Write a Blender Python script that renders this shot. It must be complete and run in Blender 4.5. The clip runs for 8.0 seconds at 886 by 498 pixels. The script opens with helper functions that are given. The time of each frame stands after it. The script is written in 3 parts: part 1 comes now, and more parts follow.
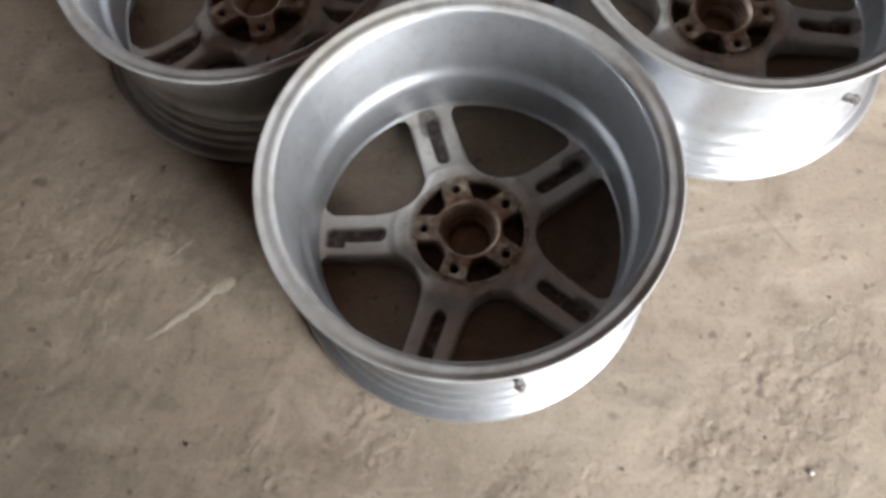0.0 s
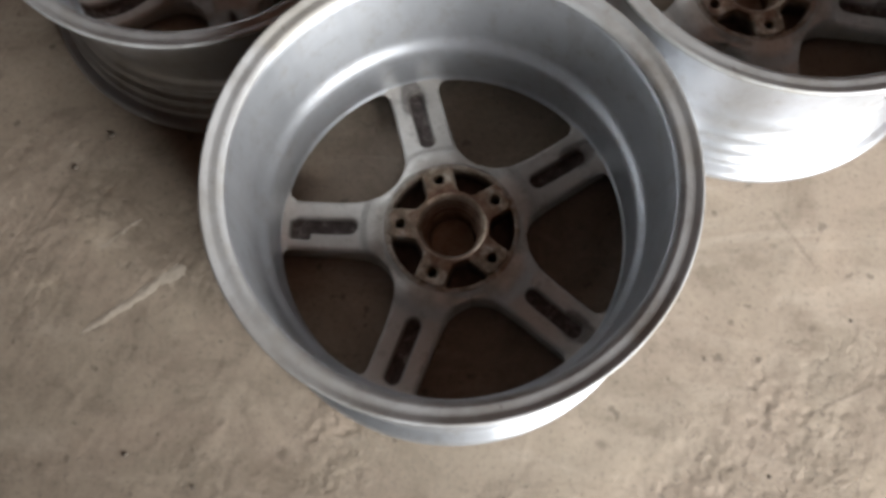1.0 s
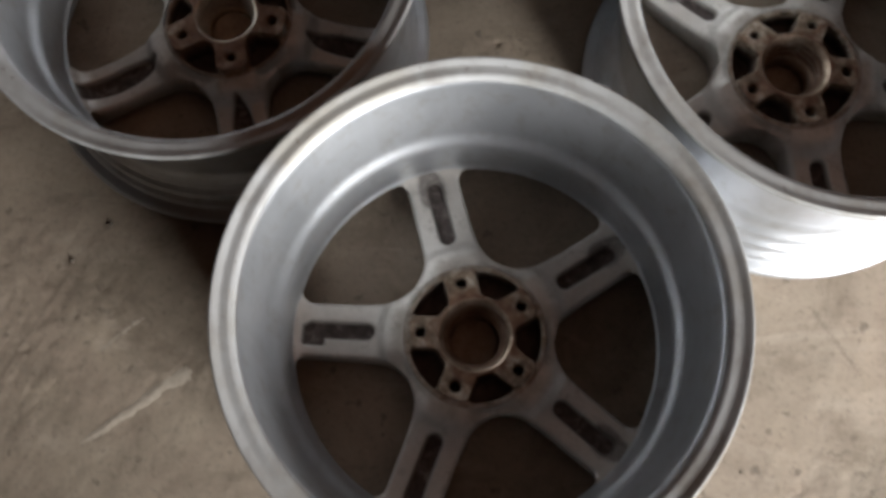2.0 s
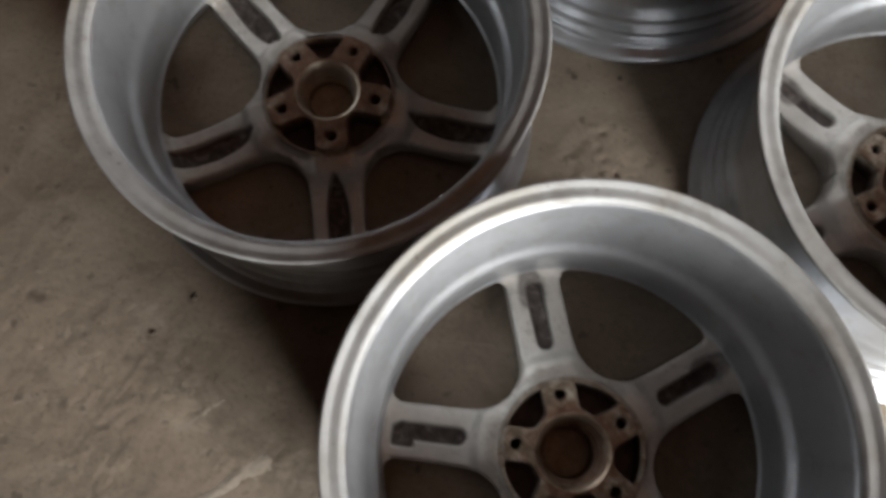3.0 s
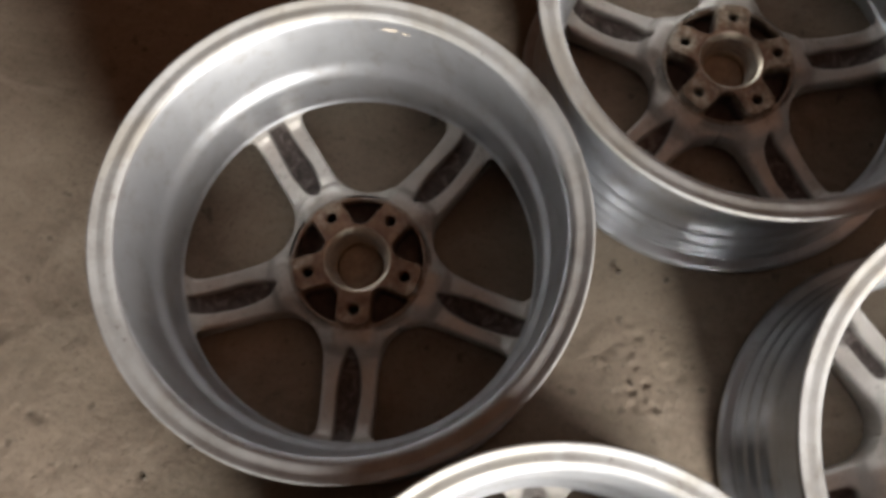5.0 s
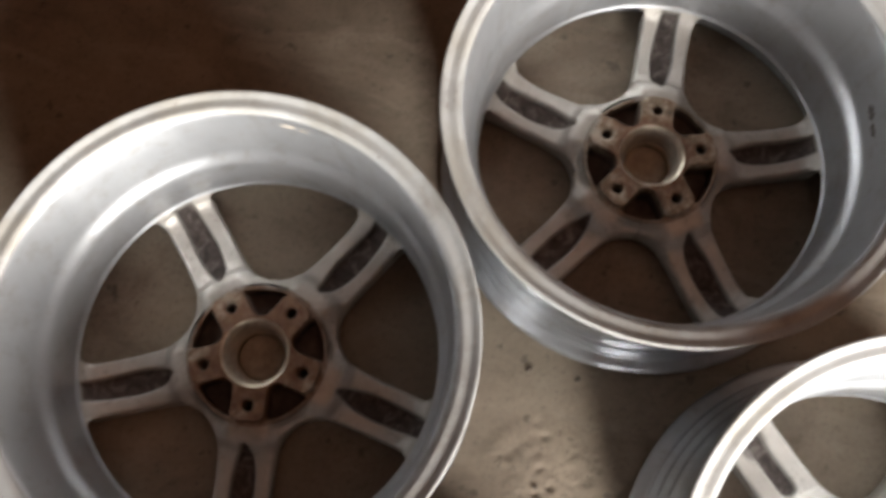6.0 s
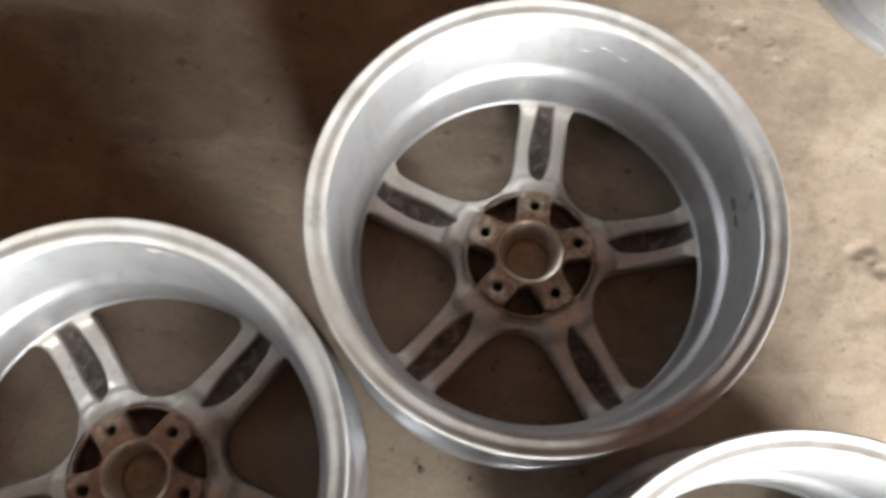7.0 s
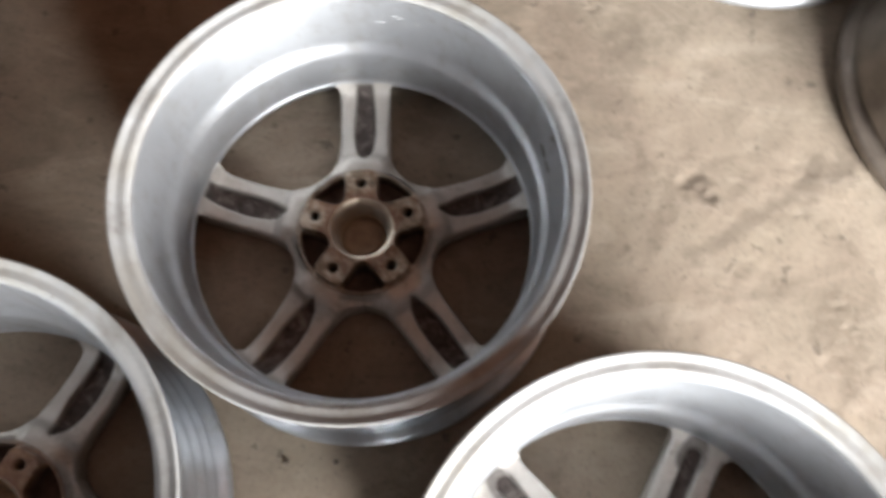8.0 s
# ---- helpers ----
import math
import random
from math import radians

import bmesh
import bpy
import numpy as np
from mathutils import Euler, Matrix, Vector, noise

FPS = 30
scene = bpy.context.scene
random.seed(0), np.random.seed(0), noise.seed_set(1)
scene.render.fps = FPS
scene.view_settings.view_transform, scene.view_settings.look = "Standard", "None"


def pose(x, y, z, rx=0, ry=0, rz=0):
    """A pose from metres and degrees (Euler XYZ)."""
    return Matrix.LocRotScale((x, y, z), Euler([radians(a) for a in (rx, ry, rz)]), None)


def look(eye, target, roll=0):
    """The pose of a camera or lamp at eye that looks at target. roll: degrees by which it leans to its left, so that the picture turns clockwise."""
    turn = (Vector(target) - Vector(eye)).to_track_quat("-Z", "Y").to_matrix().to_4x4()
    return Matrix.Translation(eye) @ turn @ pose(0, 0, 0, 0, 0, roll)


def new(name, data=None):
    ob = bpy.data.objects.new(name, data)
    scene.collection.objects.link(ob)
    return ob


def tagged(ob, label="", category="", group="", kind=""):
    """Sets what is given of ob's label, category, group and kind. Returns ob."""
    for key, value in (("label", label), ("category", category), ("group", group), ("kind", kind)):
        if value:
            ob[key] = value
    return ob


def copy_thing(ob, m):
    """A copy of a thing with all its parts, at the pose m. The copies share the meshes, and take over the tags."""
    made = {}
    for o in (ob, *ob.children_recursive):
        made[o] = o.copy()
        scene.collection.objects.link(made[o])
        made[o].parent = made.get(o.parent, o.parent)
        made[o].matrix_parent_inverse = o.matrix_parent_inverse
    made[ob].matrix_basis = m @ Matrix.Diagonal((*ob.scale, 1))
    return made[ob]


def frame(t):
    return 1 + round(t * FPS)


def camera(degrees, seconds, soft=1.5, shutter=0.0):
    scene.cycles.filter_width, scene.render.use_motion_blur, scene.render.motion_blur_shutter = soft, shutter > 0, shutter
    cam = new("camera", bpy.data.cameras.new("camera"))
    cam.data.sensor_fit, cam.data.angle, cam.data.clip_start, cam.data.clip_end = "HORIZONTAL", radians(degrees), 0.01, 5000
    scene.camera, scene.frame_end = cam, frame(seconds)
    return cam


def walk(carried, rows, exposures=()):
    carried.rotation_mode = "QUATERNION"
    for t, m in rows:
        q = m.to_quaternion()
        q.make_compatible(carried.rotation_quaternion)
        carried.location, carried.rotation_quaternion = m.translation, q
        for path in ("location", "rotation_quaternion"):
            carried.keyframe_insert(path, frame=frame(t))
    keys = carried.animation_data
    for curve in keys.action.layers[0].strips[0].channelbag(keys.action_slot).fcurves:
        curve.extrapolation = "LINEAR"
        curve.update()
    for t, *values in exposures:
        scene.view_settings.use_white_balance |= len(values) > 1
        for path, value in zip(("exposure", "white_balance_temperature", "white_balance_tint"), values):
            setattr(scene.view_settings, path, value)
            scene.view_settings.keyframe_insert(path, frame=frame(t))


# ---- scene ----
import functools

# A hand-held look over six alloy wheels that lie face down on a concrete workshop floor.
# Seconds, eye in metres, turn in degrees.
ROWS = [
    (0.0, 0.0002, 0.1736, 1.1064, 21.433, 2.66, -1.143),
    (0.5, 0.0076, 0.2385, 1.0617, 18.749, 1.692, 0.023),
    (1.0, 0.0098, 0.2972, 1.0074, 16.923, 1.098, 1.17),
    (1.2, 0.0086, 0.3236, 0.9972, 16.51, 0.705, 1.345),
    (2.3, -0.0544, 0.5041, 0.9919, 14.706, 0.585, 0.866),
    (2.5, -0.0776, 0.5307, 0.9939, 14.384, 0.307, 1.599),
    (3.0, -0.1401, 0.5851, 0.9918, 14.442, 0.08, 4.817),
    (3.5, -0.1676, 0.6323, 0.9992, 14.836, 0.372, 7.272),
    (4.0, -0.1827, 0.6713, 1.0032, 16.339, 0.261, 8.314),
    (4.2, -0.1787, 0.6908, 1.0026, 16.249, 0.734, 9.165),
    (5.3, -0.1301, 0.8515, 1.0016, 14.311, 0.856, 15.947),
    (5.5, -0.1179, 0.8837, 1.0015, 14.029, 0.588, 16.556),
    (6.0, -0.0694, 0.9506, 1.004, 14.271, 0.702, 16.176),
    (6.5, -0.0222, 1.0111, 1.009, 15.432, -0.305, 15.1),
    (7.0, 0.016, 1.0435, 1.0256, 17.117, -0.31, 12.782),
    (7.5, 0.0857, 1.053, 1.0294, 18.559, -0.47, 9.238),
    (8.0, 0.1659, 1.0307, 1.0202, 17.595, -0.484, 3.432),
]
EXPOSURES = [(0.0, -0.12, 6470, 10), (1.0, -0.24, 6550, 10), (2.5, -0.46, 6700, 10), (3.5, -0.34, 6900, 10), (4.0, -0.18, 7050, 11), (5.5, 0.43, 7100, 12),
             (6.5, 0.75, 7000, 10), (7.5, 0.84, 6700, 10), (8.0, 0.74, 6600, 10)]
cam = camera(55.52, 8.0, soft=3.4, shutter=0.5)
walk(cam, [(t, pose(x, y, z, a, b, c)) for t, x, y, z, a, b, c in ROWS], EXPOSURES)

# ---------------------------------------------------------------- light
OPEN_X, OPEN_W, OPEN_H, OPEN_Y, SILL = 3.15, 3.3, 2.4, -1.9, 0.58
world = bpy.data.worlds.new("daylight")
scene.world = world
world.use_nodes = True
wn = world.node_tree.nodes
sky = wn.new("ShaderNodeTexSky")
sky.sky_type = "NISHITA"
sky.sun_disc = False
sky.sun_elevation = radians(40)
sky.sun_rotation = radians(155)
world.node_tree.links.new(sky.outputs[0], wn["Background"].inputs[0])
wn["Background"].inputs[1].default_value = 0.1

window_light = bpy.data.lights.new("window_daylight", "AREA")
window_light.shape = "RECTANGLE"
window_light.size, window_light.size_y = OPEN_W, OPEN_H - SILL
window_light.energy = 1070
window_light.color = (0.985, 0.985, 0.992)
new("window_daylight", window_light).matrix_world = look((OPEN_X, OPEN_Y - 0.05, (OPEN_H + SILL) / 2), (OPEN_X, 3, (OPEN_H + SILL) / 2))


# ---------------------------------------------------------------- materials
class Mat:
    """A small helper round one node material."""

    def __init__(self, name, rough=0.5, metal=0.0, color=(0.5, 0.5, 0.5)):
        self.m = bpy.data.materials.new(name)
        self.m.use_nodes = True
        self.n, self.l = self.m.node_tree.nodes, self.m.node_tree.links
        self.p = self.n["Principled BSDF"]
        self.set("Roughness", rough)
        self.set("Metallic", metal)
        self.set("Base Color", (*color, 1))
        self.tc = self.n.new("ShaderNodeTexCoord")
        self.raw = self.tc.outputs["Object"]
        # every object carries its own stretch of the pattern
        info, shift = self.n.new("ShaderNodeObjectInfo"), self.n.new("ShaderNodeVectorMath")
        shift.operation = "MULTIPLY_ADD"
        self.l.new(info.outputs["Random"], shift.inputs[0])
        shift.inputs[1].default_value = (11.3, 7.9, 5.1)
        self.l.new(self.raw, shift.inputs[2])
        self.at = shift.outputs[0]

    def set(self, socket, value):
        if isinstance(value, bpy.types.NodeSocket):
            self.l.new(value, self.p.inputs[socket])
        else:
            self.p.inputs[socket].default_value = value

    def noise(self, scale, detail=4, rough=0.55, at=None, distortion=0.0):
        t = self.n.new("ShaderNodeTexNoise")
        t.inputs["Scale"].default_value = scale
        t.inputs["Detail"].default_value = detail
        t.inputs["Roughness"].default_value = rough
        t.inputs["Distortion"].default_value = distortion
        self.l.new(at or self.at, t.inputs["Vector"])
        return t.outputs["Fac"]

    def ramp(self, fac, *stops):
        r = self.n.new("ShaderNodeValToRGB")
        e = r.color_ramp.elements
        while len(e) < len(stops):
            e.new(0.5)
        for i, (pos, col) in enumerate(stops):
            e[i].position = pos
            e[i].color = (*col, 1) if isinstance(col, tuple) else (col, col, col, 1)
        self.l.new(fac, r.inputs["Fac"])
        return r.outputs["Color"]

    def mix(self, fac, a, b, blend="MIX"):
        x = self.n.new("ShaderNodeMix")
        x.data_type, x.blend_type = "RGBA", blend
        for i, v in ((0, fac), (6, a), (7, b)):
            if isinstance(v, bpy.types.NodeSocket):
                self.l.new(v, x.inputs[i])
            elif i:
                x.inputs[i].default_value = (*v, 1)
            else:
                x.inputs[i].default_value = v
        return x.outputs[2]

    def math(self, op, a, b=0.0):
        x = self.n.new("ShaderNodeMath")
        x.operation = op
        for i, v in ((0, a), (1, b)):
            if isinstance(v, bpy.types.NodeSocket):
                self.l.new(v, x.inputs[i])
            else:
                x.inputs[i].default_value = v
        return x.outputs[0]

    def mask(self, name):
        a = self.n.new("ShaderNodeAttribute")
        a.attribute_name = name
        return a.outputs["Fac"]

    def bump(self, height, strength, distance):
        b = self.n.new("ShaderNodeBump")
        b.inputs["Strength"].default_value = strength
        b.inputs["Distance"].default_value = distance
        self.l.new(height, b.inputs["Height"])
        self.l.new(b.outputs["Normal"], self.p.inputs["Normal"])

    def lathe(self, radial=1.0, along=1.0):
        """Coordinates that are the same all round the axis, for turned metal."""
        s = self.n.new("ShaderNodeSeparateXYZ")
        self.l.new(self.raw, s.inputs[0])
        r = self.math("SQRT", self.math("ADD", self.math("MULTIPLY", s.outputs[0], s.outputs[0]),
                                        self.math("MULTIPLY", s.outputs[1], s.outputs[1])))
        c = self.n.new("ShaderNodeCombineXYZ")
        self.l.new(self.math("MULTIPLY", r, radial), c.inputs[0])
        self.l.new(self.math("MULTIPLY", s.outputs[2], along), c.inputs[2])
        return c.outputs[0]


def silver_paint():
    k = Mat("silver_paint", 0.42, 0.88)
    tone = k.ramp(k.noise(9, 6), (0.3, (0.490, 0.518, 0.548)), (0.7, (0.590, 0.617, 0.647)))
    dust = k.ramp(k.noise(38, 8, 0.7), (0.52, 0.0), (0.78, 0.55))
    drawn = k.n.new("ShaderNodeMapping")
    drawn.inputs["Scale"].default_value = (1.0, 1.0, 0.22)
    k.l.new(k.at, drawn.inputs["Vector"])
    streak = k.noise(22, 6, 0.6, at=drawn.outputs[0], distortion=0.5)
    tone = k.mix(k.ramp(streak, (0.52, 0.0), (0.75, 0.40)), tone, (0.33, 0.325, 0.315))
    stain = k.ramp(k.noise(13, 8, 0.75, distortion=1.0), (0.64, 0.0), (0.74, 0.5))
    tone = k.mix(stain, tone, (0.33, 0.275, 0.19))
    k.set("Base Color", k.mix(dust, tone, (0.30, 0.275, 0.24)))
    turned = k.noise(220, 3, 0.6, at=k.lathe())
    k.set("Roughness", k.ramp(k.math("ADD", k.math("MULTIPLY", streak, 0.7), k.math("MULTIPLY", turned, 0.3)),
                              (0.3, 0.37), (0.72, 0.47)))
    k.bump(k.math("ADD", k.math("MULTIPLY", turned, 0.6), k.noise(420, 3)), 0.12, 0.0006)
    # the marks of the lathe run round the barrel
    around = k.n.new("ShaderNodeTangent")
    around.direction_type, around.axis = "RADIAL", "Z"
    k.set("Tangent", around.outputs[0])
    k.set("Anisotropic", 0.42)
    k.set("Anisotropic Rotation", 0.25)
    return k.m


def brown_metal():
    k = Mat("dark_brown_metal", 0.5, 0.5)
    k.set("Base Color", k.ramp(k.noise(18, 7, 0.7), (0.3, (0.135, 0.112, 0.092)), (0.7, (0.26, 0.225, 0.19))))
    k.set("Roughness", k.ramp(k.noise(40, 5), (0.3, 0.38), (0.7, 0.6)))
    k.bump(k.noise(300, 4), 0.2, 0.0008)
    return k.m


def lip_paint():
    k = Mat("worn_flange_paint", 0.4, 0.42)
    tone = k.ramp(k.noise(14, 6, 0.65), (0.28, (0.25, 0.243, 0.228)), (0.52, (0.41, 0.422, 0.425)))
    tone = k.mix(k.ramp(k.noise(7, 6, 0.65, distortion=0.6), (0.48, 0.0), (0.64, 0.45)), tone, (0.27, 0.243, 0.185))
    scuff = k.ramp(k.noise(110, 6, 0.75), (0.6, 0.0), (0.72, 0.8))
    k.set("Base Color", k.mix(scuff, tone, (0.15, 0.128, 0.105)))
    k.set("Roughness", k.ramp(k.noise(45, 6, 0.7), (0.3, 0.42), (0.7, 0.66)))
    k.bump(k.noise(260, 4, 0.7), 0.25, 0.0008)
    return k.m


def spoke_paint():
    k = Mat("dull_cast_silver", 0.46, 0.42)
    tone = k.ramp(k.noise(30, 6, 0.6), (0.3, (0.43, 0.418, 0.386)), (0.7, (0.62, 0.608, 0.575)))
    grime_and_dark = k.ramp(k.noise(60, 8, 0.75), (0.52, 0.0), (0.74, 0.7))
    tone = k.mix(grime_and_dark, tone, (0.165, 0.142, 0.112))
    near = k.n.new("ShaderNodeSeparateXYZ")
    k.l.new(k.lathe(), near.inputs[0])
    # brake dust and rust that washed out from the hub
    belt = k.math("ADD", k.math("MULTIPLY", k.math("SUBTRACT", 0.100, near.outputs[0]), 30.0), k.math("MULTIPLY", k.math("SUBTRACT", k.noise(40, 6, 0.7), 0.5), 3.4))
    tone = k.mix(k.ramp(belt, (0.10, 0.0), (1.0, 0.44)), tone, k.ramp(k.noise(55, 6, 0.7), (0.35, (0.120, 0.102, 0.076)), (0.65, (0.29, 0.265, 0.21))))
    dirt = k.ramp(k.noise(62, 6, 0.66, distortion=0.8), (0.34, (0.040, 0.032, 0.030)), (0.52, (0.085, 0.070, 0.065)), (0.70, (0.21, 0.19, 0.175)))
    slot = k.mask("grime_and_dark")
    k.set("Base Color", k.mix(slot, tone, dirt))
    k.set("Metallic", k.math("SUBTRACT", 0.42, k.math("MULTIPLY", slot, 0.36)))
    k.set("Roughness", k.math("ADD", k.math("MULTIPLY", slot, 0.3), k.ramp(k.noise(80, 5), (0.3, 0.38), (0.7, 0.58))))
    k.bump(k.noise(500, 4, 0.7), 0.3, 0.0008)
    return k.m


def hub_rust(name, spread):
    k = Mat(name, 0.72, 0.35)
    tone = k.ramp(k.noise(58, 8, 0.72), (0.33, (0.105, 0.085, 0.062)), (0.48, (0.255, 0.203, 0.150)), (0.62, (0.50, 0.45, 0.375)))
    near = k.n.new("ShaderNodeSeparateXYZ")
    k.l.new(k.lathe(), near.inputs[0])
    ring = k.math("MULTIPLY", k.math("MAXIMUM", k.math("SUBTRACT", 0.058, near.outputs[0]), 0.0), 6.5)
    rust = k.ramp(k.math("ADD", k.noise(26, 7, 0.72, distortion=0.8), k.math("ADD", ring, spread)), (0.49, 0.0), (0.64, 0.8))
    tone = k.mix(rust, tone, k.ramp(k.noise(90, 5, 0.7), (0.35, (0.135, 0.056, 0.036)), (0.65, (0.25, 0.145, 0.085))))
    # the silver paint of the wheel reaches in over the edge of the pad
    rim = k.math("ADD", k.math("MULTIPLY", k.math("SUBTRACT", near.outputs[0], 0.0718), 95.0), k.math("MULTIPLY", k.math("SUBTRACT", k.noise(48, 6, 0.7), 0.5), 3.0))
    tone = k.mix(k.ramp(rim, (0.15, 0.0), (0.8, 0.85)), tone, k.ramp(k.noise(70, 6, 0.7), (0.35, (0.20, 0.18, 0.15)), (0.65, (0.45, 0.43, 0.395))))
    # the mask gives the pockets and bolt holes a darker brown than the pad
    pocket_tone = k.ramp(k.noise(60, 5), (0.3, (0.045, 0.033, 0.029)), (0.7, (0.10, 0.075, 0.064)))
    k.set("Base Color", k.mix(k.mask("grime_and_dark"), tone, pocket_tone))
    k.set("Roughness", k.ramp(k.noise(70, 5), (0.3, 0.50), (0.7, 0.82)))
    k.bump(k.noise(320, 6, 0.7), 0.5, 0.0012)
    return k.m


def bare_bore(name, a, b, rough):
    k = Mat(name, rough, 0.85)
    k.set("Base Color", k.ramp(k.noise(50, 6, 0.7), (0.35, a), (0.65, b)))
    k.bump(k.noise(700, 2, at=k.lathe()), 0.3, 0.0006)
    return k.m


def cap_plastic(name, a, b):
    k = Mat(name, 0.8, 0.0)
    k.set("Base Color", k.ramp(k.noise(75, 6, 0.7), (0.3, a), (0.7, b)))
    k.bump(k.noise(200, 4), 0.4, 0.001)
    return k.m


def steel():
    k = Mat("valve_steel", 0.45, 0.7)
    k.set("Base Color", k.ramp(k.noise(200, 5), (0.3, (0.11, 0.10, 0.09)), (0.7, (0.28, 0.265, 0.25))))
    return k.m


def concrete():
    k = Mat("worn_concrete", 0.85, 0.0)
    big = k.ramp(k.noise(1.7, 7, 0.62, distortion=0.3), (0.32, (0.213, 0.170, 0.130)), (0.52, (0.268, 0.219, 0.170)), (0.70, (0.323, 0.269, 0.213)))
    mid = k.ramp(k.noise(9, 8, 0.66, distortion=0.9), (0.30, (0.68, 0.66, 0.64)), (0.50, (0.96, 0.96, 0.96)), (0.72, (1.12, 1.115, 1.10)))
    hue = k.ramp(k.noise(4.5, 7, 0.66, distortion=0.8), (0.40, (0.98, 1.0, 0.985)), (0.60, (1.012, 1.004, 1.0)))
    col = k.mix(1.0, k.mix(1.0, big, hue, "MULTIPLY"), mid, "MULTIPLY")
    # pale laitance and dark scuffs drawn out along the strokes of the trowel
    drawn = k.n.new("ShaderNodeMapping")
    drawn.inputs["Rotation"].default_value = (0, 0, radians(28))
    drawn.inputs["Scale"].default_value = (0.32, 1.0, 1.0)
    k.l.new(k.at, drawn.inputs["Vector"])
    pale = k.noise(17, 7, 0.68, at=drawn.outputs[0], distortion=0.7)
    col = k.mix(k.ramp(pale, (0.53, 0.0), (0.66, 0.42)), col, (0.375, 0.322, 0.259))
    col = k.mix(k.ramp(pale, (0.30, 0.40), (0.42, 0.0)), col, (0.138, 0.108, 0.080))
    grit = k.ramp(k.noise(150, 6, 0.72), (0.30, 0.58), (0.45, 1.0), (0.70, 1.14))
    col = k.mix(0.7, col, grit, "MULTIPLY")
    spots = k.ramp(k.noise(46, 3, 0.5), (0.66, 0.0), (0.72, 0.6))
    col = k.mix(spots, col, (0.09, 0.072, 0.055))
    chips = k.ramp(k.noise(105, 4, 0.6, distortion=0.8), (0.30, 0.75), (0.40, 0.0))
    col = k.mix(k.math("MULTIPLY", chips, k.mask("broken")), col, (0.105, 0.084, 0.064))
    k.set("Base Color", k.mix(k.mask("soil"), col, (0.112, 0.088, 0.066)))
    k.set("Roughness", k.ramp(k.noise(20, 4), (0.3, 0.72), (0.7, 0.95)))
    h = k.math("ADD", k.math("MULTIPLY", k.noise(70, 8, 0.7), 0.7), k.math("MULTIPLY", k.noise(420, 5, 0.7), 0.35))
    # splintered edges where the skin is broken
    splinter = k.ramp(k.noise(130, 5, 0.6, distortion=1.2), (0.44, 0.0), (0.50, 1.0))
    h = k.math("ADD", h, k.math("MULTIPLY", k.math("MULTIPLY", splinter, k.mask("broken")), 0.55))
    k.bump(h, 0.52, 0.003)
    return k.m


def plaster(name, a, b):
    k = Mat(name, 0.9)
    k.set("Base Color", k.ramp(k.noise(1.3, 6, 0.6), (0.3, a), (0.7, b)))
    k.bump(k.noise(60, 6), 0.3, 0.004)
    return k.m


def crumb_mat(name, a, b):
    k = Mat(name, 0.9)
    k.set("Base Color", k.ramp(k.noise(160, 4), (0.3, a), (0.7, b)))
    return k.m


SILVER, LIP, SPOKE, DARK_BROWN = silver_paint(), lip_paint(), spoke_paint(), brown_metal()
RUST, HEAVY_RUST, STEEL = hub_rust("rusty_hub", 0.0), hub_rust("heavily_rusted_hub", 0.13), steel()
BORE = bare_bore("machined_bore", (0.40, 0.338, 0.255), (0.72, 0.66, 0.55), 0.38)
RUSTY_BORE = bare_bore("rusty_bore", (0.19, 0.130, 0.090), (0.50, 0.41, 0.32), 0.44)
CAP = cap_plastic("dusty_cap_back", (0.28, 0.25, 0.205), (0.50, 0.46, 0.39))
DARK_CAP = cap_plastic("dark_cap_back", (0.20, 0.165, 0.135), (0.37, 0.32, 0.265))
CONCRETE = concrete()
WALL = plaster("brown_plaster", (0.092, 0.0435, 0.0255), (0.136, 0.069, 0.042))
CEILING = plaster("ceiling_plaster", (0.088, 0.041, 0.024), (0.130, 0.064, 0.039))
DARK_CRUMB = crumb_mat("dark_crumb", (0.075, 0.062, 0.050), (0.16, 0.135, 0.108))
PALE_CRUMB = crumb_mat("pale_chip", (0.42, 0.40, 0.37), (0.55, 0.53, 0.50))


# ---------------------------------------------------------------- mesh helpers
def mesh_of(name, verts, faces, mats, slots=None, smooth=True, grime_and_dark=None):
    me = bpy.data.meshes.new(name)
    me.from_pydata([tuple(v) for v in verts], [], faces)
    for m in mats:
        me.materials.append(m)
    if slots is not None:
        me.polygons.foreach_set("material_index", slots)
    me.polygons.foreach_set("use_smooth", [smooth] * len(me.polygons))
    if grime_and_dark is not None:
        values = np.zeros(len(me.vertices), dtype=np.float32)
        values[:len(grime_and_dark)] = grime_and_dark
        me.attributes.new("grime_and_dark", "FLOAT", "POINT").data.foreach_set("value", values)
    me.update()
    return me


def part(name, me, parent, label=""):
    ob = new(name, me)
    ob.parent = parent
    return tagged(ob, label)


def box(name, lo, hi, mat):
    bm = bmesh.new()
    bmesh.ops.create_cube(bm, size=1.0)
    for v in bm.verts:
        v.co = Vector([lo[i] + (v.co[i] + 0.5) * (hi[i] - lo[i]) for i in range(3)])
    me = bpy.data.meshes.new(name)
    bm.to_mesh(me)
    bm.free()
    me.materials.append(mat)
    return new(name, me)


@functools.lru_cache(maxsize=None)
def lattice(nx, ny, seed):
    return np.random.RandomState(seed).rand(nx, ny)


